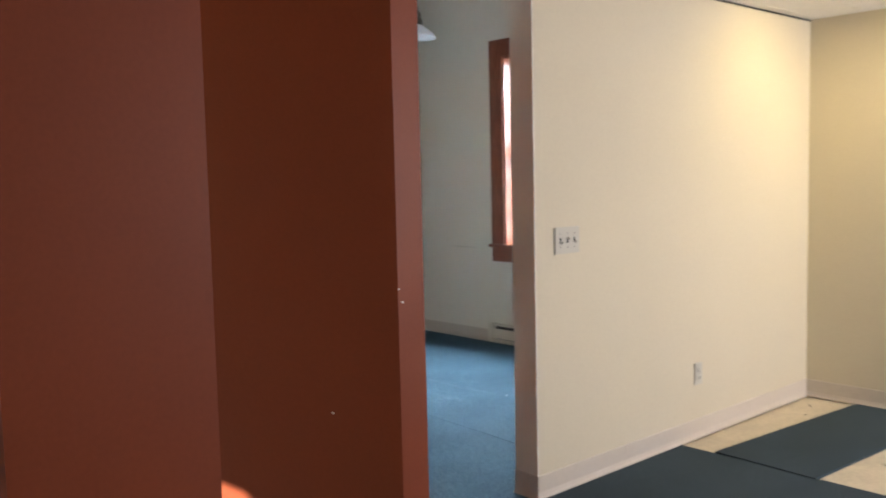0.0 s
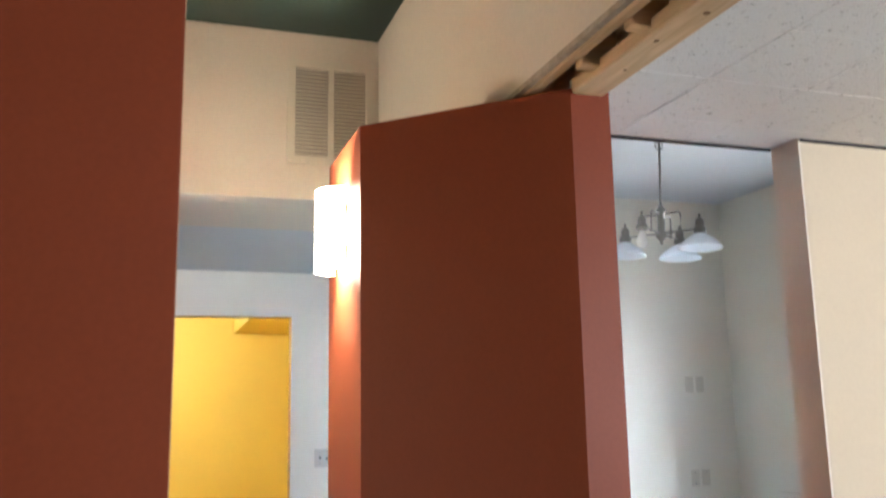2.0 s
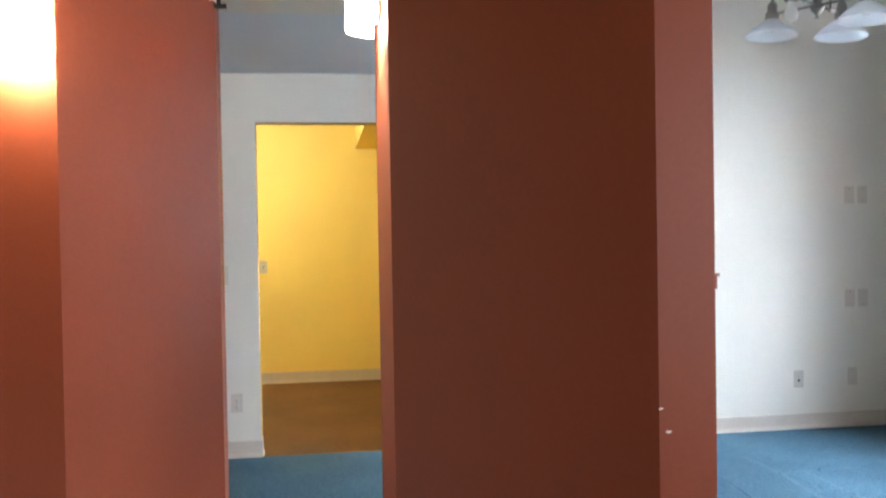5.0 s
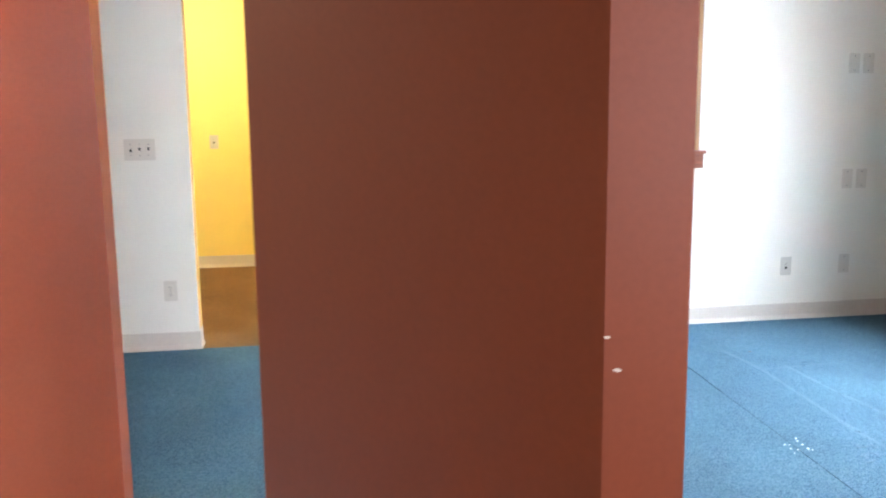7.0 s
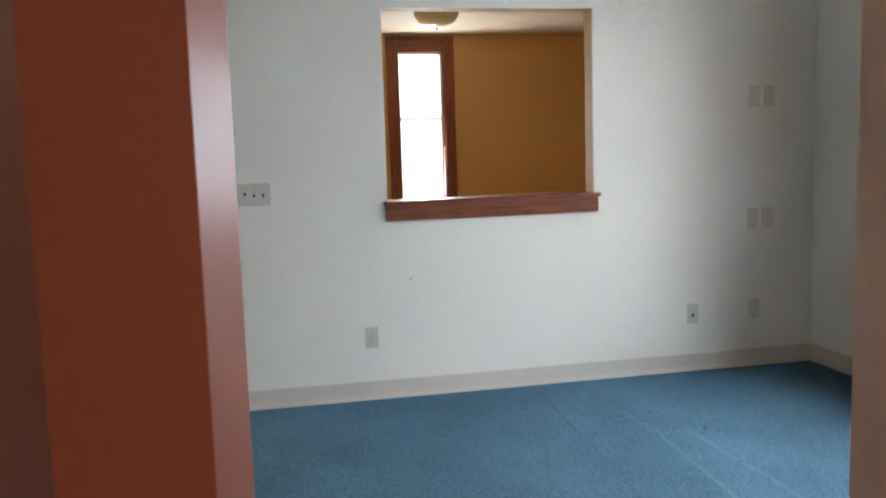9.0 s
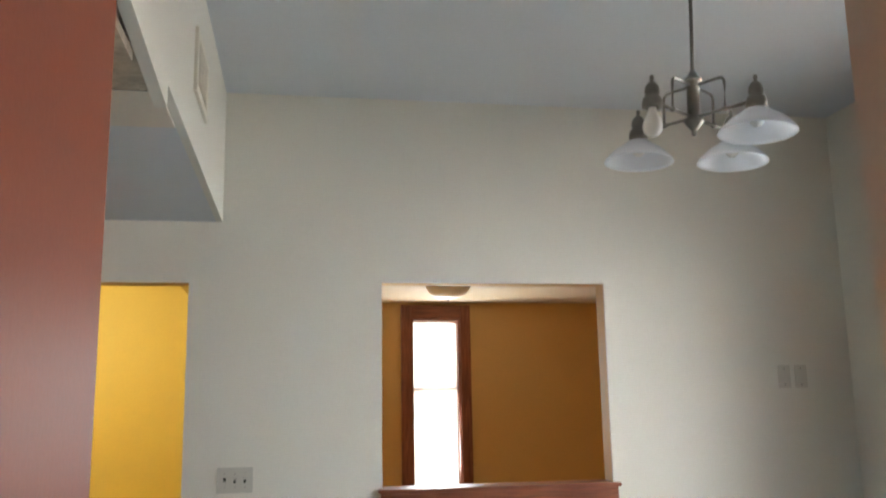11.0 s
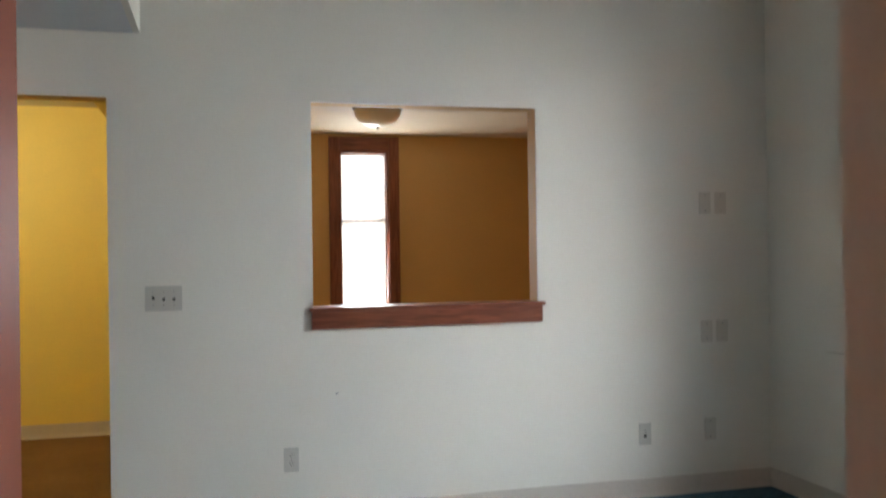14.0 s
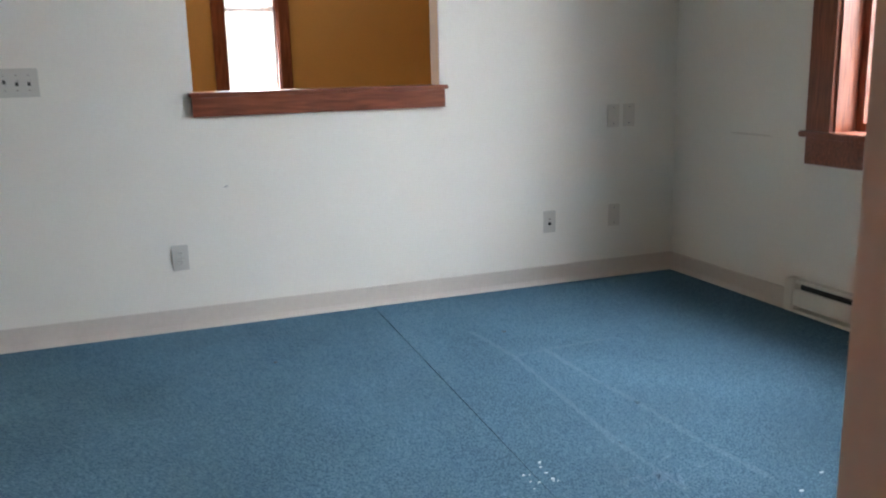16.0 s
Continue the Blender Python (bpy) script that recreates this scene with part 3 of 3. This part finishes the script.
def blank_plate(m, label):
    t = thing("blank_plate", label, "wall plate", m, "blank wall plates")
    part("plate", B(-0.036, 0.036, -0.007, -0.0005, -0.060, 0.060, bevel=0.003), GREYPLATE, t)
    for z in (-0.042, 0.042):
        part("screw", B(-0.003, 0.003, -0.0082, -0.0065, z - 0.003, z + 0.003), METAL, t)
    return t


def switch_plate(m, label, mat, gangs=3, up=(1, 0, 0)):
    w = 0.036 + 0.023 * (gangs - 1)
    t = thing("switch_plate", label, "light switch", m, "switch plates")
    part("plate", B(-w, w, -0.009, -0.0005, -0.058, 0.058, bevel=0.0025), mat, t)
    for k in range(gangs):
        x = (k - (gangs - 1) / 2) * 0.046
        part("slot", B(x - 0.006, x + 0.006, -0.0096, -0.0085, -0.012, 0.012), DARK, t)
        d = 0.008 if up[k] else -0.008
        tg = part("toggle", B(x - 0.0048, x + 0.0048, -0.026, -0.006, d - 0.005, d + 0.004, bevel=0.001), mat, t)
        for z in (-0.030, 0.030):
            part("screw", B(x - 0.0025, x + 0.0025, -0.0100, -0.008, z - 0.0025, z + 0.0025), METAL, t)
    return t


outlet(face_frame(-1.275, 0, 0.342, "n"), "ivory duplex outlet on the white wall", PLASTIC)
jack_plate(face_frame(0.597, 0, 0.342, "n"), "ivory plate with a small dark cable jack")
blank_plate(face_frame(0.990, 0, 0.346, "n"), "painted-over blank plate low on the wall")
outlet(face_frame(-3.105, 0, 0.342, "n"), "grey duplex outlet beside the yellow doorway", GREYPLATE)
outlet(face_frame(-3.487, 0, 0.340, "n"), "ivory duplex outlet on the white hall wall", PLASTIC)
for z, dx in ((1.580, 0.0), (0.879, 0.0)):
    for k in (-0.048, 0.048):
        blank_plate(face_frame(1.024 + k, 0, z, "n"), "one of a pair of painted-over blank wall plates")
switch_plate(face_frame(-1.850, 0, 1.133, "n"), "ivory three-gang switch plate by the doorway", PLASTIC, 3, (0, 1, 1))
switch_plate(face_frame(-3.221, 0, 1.128, "n"), "grey three-gang switch plate in the hall", GREYPLATE, 3)
switch_plate(face_frame(-0.822, YF, 1.112, "n"), "ivory three-gang switch plate on the cream wall", PLASTIC, 3, (0, 1, 0))
outlet(face_frame(0.222, YF, 0.345, "n"), "ivory duplex outlet on the cream wall", PLASTIC)
switch_plate(face_frame(-3.107, YK, 1.081, "n"), "yellowed single switch on the yellow wall", PLASTIC, 1)
outlet(face_frame(1.017, YK, 1.108, "n"), "brownish outlet on the ochre kitchen wall", PLASTIC)


# ---------- air grilles ----------
BACKING = material("dusty_backing", (0.42, 0.37, 0.32), 0.8)


def grille(m, w, h, panels, label, slats):
    t = thing("air_grille", label, "vent", m)
    part("backing", B(0.01, w - 0.01, -0.003, -0.001, 0.01, h - 0.01), BACKING, t)
    fr = 0.036
    for args in ((0, w, 0, fr), (0, w, h - fr, h)):
        part("frame_rail", B(args[0], args[1], -0.014, -0.001, args[2], args[3], bevel=0.002), VENT, t)
    xs = [0.0] + [w * k / panels for k in range(1, panels)] + [w]
    for k, x in enumerate(xs):
        a = 0 if k == 0 else (w - fr if k == panels else x - fr / 3)
        b = fr if k == 0 else (w if k == panels else x + fr / 3)
        part("frame_stile", B(a, b, -0.013, -0.001, fr, h - fr, bevel=0.002), VENT, t)
    for p in range(panels):
        a = xs[p] + (fr if p == 0 else fr / 3)
        b = xs[p + 1] - (fr if p == panels - 1 else fr / 3)
        mesh = None
        for k in range(slats):
            z = fr + (h - 2 * fr) * (k + 0.5) / slats
            if mesh is None:
                s = part("slat", B(a, b, -0.006, 0.006, -0.0012, 0.0012), VENT, t)
                mesh = s.data
            else:
                s = new("slat", mesh)
                s.parent = t
            s.matrix_basis = pose(0, -0.007, z, 40, 0, 0)
    return t


grille(pose(-2.452, YS, 2.50), 0.385, 0.475, 2, "cream painted return air grille with two louvred panels", 24)
grille(pose(SX, -1.30, 2.55, 0, 0, 90), 0.36, 0.24, 1, "grey painted air grille on the soffit side", 10)


# ---------- sconces ----------
def sconce(m, label):
    t = thing("wall_sconce", label, "wall lamp", m, "hall sconces")
    part("back_plate", B(-0.055, 0.055, -0.010, -0.0005, -0.10, 0.10, bevel=0.003), METAL, t)
    w = bmesh.new()
    n = 20
    r0, h = 0.080, 0.126
    rows = []
    for r, z in ((r0, -h), (r0, h), (r0 - 0.004, h), (r0 - 0.004, -h)):
        rows.append([w.verts.new((r * math.cos(math.pi * k / n), -0.012 - r * 0.95 * math.sin(math.pi * k / n), z)) for k in range(n + 1)])
    for a, b in zip(rows, rows[1:] + rows[:1]):
        for k in range(n):
            w.faces.new((a[k], a[k + 1], b[k + 1], b[k]))
    part("shade", w, SHADE, t, "glowing white half-round shade", True)
    for z in (-0.06, 0.06):
        part("clip", B(-0.088, 0.088, -0.016, -0.010, z - 0.006, z + 0.006), METAL, t)
    return t


sconce(pose(-2.412, -3.19, 2.005, 0, 0, -90), "lit half-round white wall sconce on the red pier")
sconce(pose(-3.458, -2.58, 1.985), "lit half-round white wall sconce on the far red wall")


# ---------- chandelier ----------
CHX, CHY, CHZ = -0.272, -1.66, 2.328


def chandelier():
    t = thing("chandelier", "brushed nickel chandelier, one of four glass shades missing", "chandelier", pose(CHX, CHY, CHZ, 0, 2.6, 0))
    top = ZB - CHZ
    part("canopy", lathe(bmesh.new(), [(0, top), (0.066, top), (0.066, top - 0.010), (0.056, top - 0.034), (0.030, top - 0.060), (0.012, top - 0.068), (0.0, top - 0.070)], 28), METAL, t, smooth=True)
    part("hanger", tube(bmesh.new(), [(0, 0, top - 0.066), (0, 0.006, top - 0.085), (0, 0, top - 0.10)], 0.005), METAL, t)
    part("ring", tube(bmesh.new(), [(0.024 * math.cos(a), 0.004, top - 0.118 + 0.024 * math.sin(a)) for a in [2 * math.pi * k / 20 for k in range(21)]], 0.0035, 8), METAL, t, smooth=True)
    part("rod", tube(bmesh.new(), [(0, 0, top - 0.095), (0, 0, 0.215)], 0.0065, 12), METAL, t, smooth=True)
    part("column", lathe(bmesh.new(), [(0.006, 0.232), (0.012, 0.228), (0.016, 0.214), (0.026, 0.206), (0.032, 0.195), (0.030, 0.188), (0.021, 0.184), (0.021, 0.062),
                                       (0.031, 0.058), (0.033, 0.050), (0.024, 0.038), (0.014, 0.026), (0.007, 0.018), (0.010, 0.010), (0.006, 0.002), (0, 0.0)], 28), METAL, t, smooth=True)
    RA = 0.228

    def big(profile):
        return [(r * 0.98, z * 1.08) for r, z in profile]
    za, zb = 0.066, 0.178
    for k, ang in enumerate((-59.5, 30.5, 120.5, 210.5)):
        a = radians(ang)
        d = Vector((math.cos(a), math.sin(a), 0))

        def P(r, z):
            return tuple(d * r + Vector((0, 0, z)))
        arm = part("arm", tube(bmesh.new(), [P(0.018, za), P(RA, za)], 0.0058), METAL, t, smooth=True)
        bend = [P(0.018, zb)] + [P(0.098 + 0.02 * math.sin(u), zb - 0.02 + 0.02 * math.cos(u)) for u in [math.pi / 2 * j / 6 for j in range(7)]] + [P(0.118, za)]
        part("brace", tube(bmesh.new(), bend, 0.0052), METAL, arm, smooth=True)
        part("knuckle", lathe(bmesh.new(), [(0, 0.010), (0.009, 0.007), (0.009, -0.007), (0, -0.010)], 12, P(0.118, za)), METAL, arm, smooth=True)
        part("socket", lathe(bmesh.new(), big([(0, 0.080), (0.006, 0.078), (0.008, 0.068), (0.005, 0.060), (0.016, 0.052), (0.023, 0.040), (0.025, 0.024), (0.021, 0.014), (0.030, 0.008),
                                           (0.034, -0.008), (0.033, -0.022), (0.020, -0.024)]), 24, P(RA, za)), METAL, arm, smooth=True)
        q = 1.1 if k == 3 else 0.8
        bulb = [(0.012, -0.022), (0.014, -0.034), (0.024, -0.052), (0.030, -0.070), (0.027, -0.088), (0.016, -0.099), (0, -0.103)]
        part("bulb", lathe(bmesh.new(), [(r * q, z * q) for r, z in big(bulb)], 20, P(RA, za)), BULB, arm, "plain white frosted bulb", True)
        if k != 3:
            shade = [(0.032, -0.018), (0.046, -0.030), (0.078, -0.052), (0.102, -0.078), (0.108, -0.089), (0.106, -0.090), (0.099, -0.080), (0.075, -0.055), (0.043, -0.034), (0.030, -0.022)]
            part("shade", lathe(bmesh.new(), [(r * 1.12, z * 1.08 - 0.012) for r, z in shade], 36, P(RA, za)), OPAL, arm, "white opal glass cone shade", True)
    return t


chandelier()

# kitchen ceiling dome
t = thing("ceiling_dome_lamp", "frosted glass dome lamp on the kitchen ceiling", "ceiling lamp", pose(-0.585, 1.35, 2.288))
part("pan", lathe(bmesh.new(), [(0, 0), (0.165, 0), (0.165, -0.018), (0.155, -0.022)], 32), METAL, t, smooth=True)
part("glass", lathe(bmesh.new(), [(0.155, -0.02), (0.150, -0.055), (0.122, -0.095), (0.07, -0.122), (0, -0.130)], 32), material("frosted_dome", (0.78, 0.68, 0.52), 0.3, bump=0.0), t, smooth=True)
part("finial", lathe(bmesh.new(), [(0, -0.128), (0.010, -0.132), (0.006, -0.142), (0, -0.146)], 12), METAL, t, smooth=True)


# recessed lamps of the front room
def can_lamp(x, y):
    t = thing("recessed_lamp", "lit recessed ceiling lamp with a white trim", "ceiling lamp", pose(x, y, ZC + 0.010), "recessed lamps")
    part("trim_ring", lathe(bmesh.new(), [(0.062, 0.0), (0.082, -0.001), (0.088, -0.005), (0.084, -0.008), (0.062, -0.006)], 28), VENT, t, smooth=True)
    part("lens", lathe(bmesh.new(), [(0, -0.003), (0.061, -0.003)], 24), SHADE, t)
    return t


can_lamp(0.80, -4.32)
can_lamp(0.95, -4.60)

# ---------- loose floor pieces and small marks ----------
tagged(mesh_of("carpet_strip", prism(bmesh.new(), [(0.04, -4.335), (1.43, -4.42), (1.43, -3.93), (0.07, -3.815)], -0.006, 0.006), GREYBLUE),
       "dark grey-green carpet offcut laid on bare floor", "carpet strip")
tagged(mesh_of("carpet_strip", prism(bmesh.new(), [(-1.0, -4.345), (0.036, -4.34), (0.036, -5.2), (-1.0, -5.2)], 0.001, 0.006), GREYBLUE),
       "grey-blue carpet offcut lapped on the front floor", "carpet strip")


def fleck(name, label, m, w, h, mat, category):
    b = bmesh.new()
    n = 9
    vs = []
    for k in range(n):
        a = 2 * math.pi * k / n
        q = 0.65 + 0.35 * random.random()
        vs.append((w * q * math.cos(a), h * q * math.sin(a)))
    prism(b, vs, 0.0003, 0.0018)
    ob = mesh_of(name, b, mat)
    ob.matrix_world = m
    return tagged(ob, label, category)


for x, z, w, h in ((-1.955, 1.031, 0.005, 0.0022), (-1.941, 0.988, 0.0065, 0.003)):
    fleck("paint_chip", "small pale chip in the red paint", pose(x, -3.866, z, 90, 0, 0), w, h, CHIP, "paint chip")
fleck("paint_chip", "small pale chip in the red paint of the splayed face", pose(-2.12, -3.706, 0.62, 90, 0, -45), 0.007, 0.004, CHIP, "paint chip")
fleck("scuff", "small grey scuff on the white wall", pose(-1.05, 0, 0.65, 90, -20, 0), 0.014, 0.005, SCUFF, "scuff mark")
fleck("scuff", "long faint grey scuff on the side wall", pose(XE, -0.62, 0.80, 90, 0, -90), 0.20, 0.006, GREYPLATE, "scuff mark")
FADED = carpet("faded_blue_carpet", (0.055, 0.108, 0.150), (0.142, 0.225, 0.280))
PAINTSPOT = material("dried_paint_spots", (0.55, 0.60, 0.62), 0.8, vary=0.1)
for k in range(22):
    u = random.random()
    x, y = -0.45 + -0.02 * u + 0.09 * (random.random() - 0.5), -1.88 + -0.13 * u + 0.05 * random.random()
    q = 0.0025 + 0.0045 * random.random()
    fleck("paint_spot", "small dried white paint spot on the carpet", pose(x, y, 0.0042 if x > -0.44 else 0.002), q, q * 0.7, PAINTSPOT, "paint spot")
for x, y in [(0.28, -2.23), (0.15, -2.29)]:
    fleck("paint_spot", "small dried white paint spot on the carpet", pose(x, y, 0.0042 if x > -0.44 else 0.002), 0.009, 0.006, PAINTSPOT, "paint spot")


def crease(points, w):
    """A pale flattened ridge in the carpet along a run of points, ragged at its sides."""
    b = bmesh.new()
    rows = []
    for (x0, y0), (x1, y1) in zip(points, points[1:]):
        d = Vector((x1 - x0, y1 - y0, 0))
        n = max(3, int(d.length / 0.03))
        side = Vector((-d.y, d.x, 0)).normalized()
        for k in range(n + 1):
            p = Vector((x0, y0, 0)) + d * (k / n)
            q = w * (0.4 + 0.9 * random.random())
            rows.append([b.verts.new(p + side * q + Vector((0, 0, 0.0043))), b.verts.new(p + Vector((0, 0, 0.0056))), b.verts.new(p - side * q + Vector((0, 0, 0.0043)))])
    for a, c in zip(rows, rows[1:]):
        b.faces.new((a[0], a[1], c[1], c[0]))
        b.faces.new((a[1], a[2], c[2], c[1]))
    tagged(mesh_of("carpet_crease", b, FADED, True), "pale worn ridge in the blue carpet", "carpet crease")


crease([(-0.11, -0.60), (-0.08, -0.96), (-0.14, -1.82), (-0.13, -2.16)], 0.012)
crease([(0.07, -0.92), (0.08, -1.37), (0.10, -1.59), (0.10, -1.90), (0.13, -2.20)], 0.013)
crease([(-0.08, -0.97), (0.17, -0.94), (0.42, -0.94)], 0.010)
for k in range(26):
    q = 0.012 + 0.02 * random.random()
    fleck("paint_smear", "thin dried whitish smear on the blue carpet", pose(-0.16 + random.gauss(0, 0.075), -2.02 + random.gauss(0, 0.05), 0.0041, 0, 0, random.random() * 90), q * 1.3, q * 0.3, FADED, "paint smear")
fleck("carpet_lint", "dark bit of lint on the carpet", pose(0.02, -0.66, 0.006), 0.012, 0.009, DARK, "lint")
fleck("carpet_lint", "dark bit of lint on the carpet", pose(-0.98, -0.62, 0.002), 0.010, 0.007, DARK, "lint")
CRUMB = material("dust_crumbs", (0.10, 0.07, 0.04), 0.9, vary=0.3)
for x, y in [(1.21, -3.61), (1.24, -3.74), (1.04, -3.81), (0.49, -3.62), (0.47, -4.45), (1.31, -3.61)]:
    for k in range(3):
        q = 0.004 + 0.008 * random.random()
        fleck("debris", "dark crumb of debris on the bare subfloor", pose(x + random.gauss(0, 0.018), y + random.gauss(0, 0.012), -0.008, 0, 0, 90 * random.random()), q, q * 0.6, CRUMB, "debris")
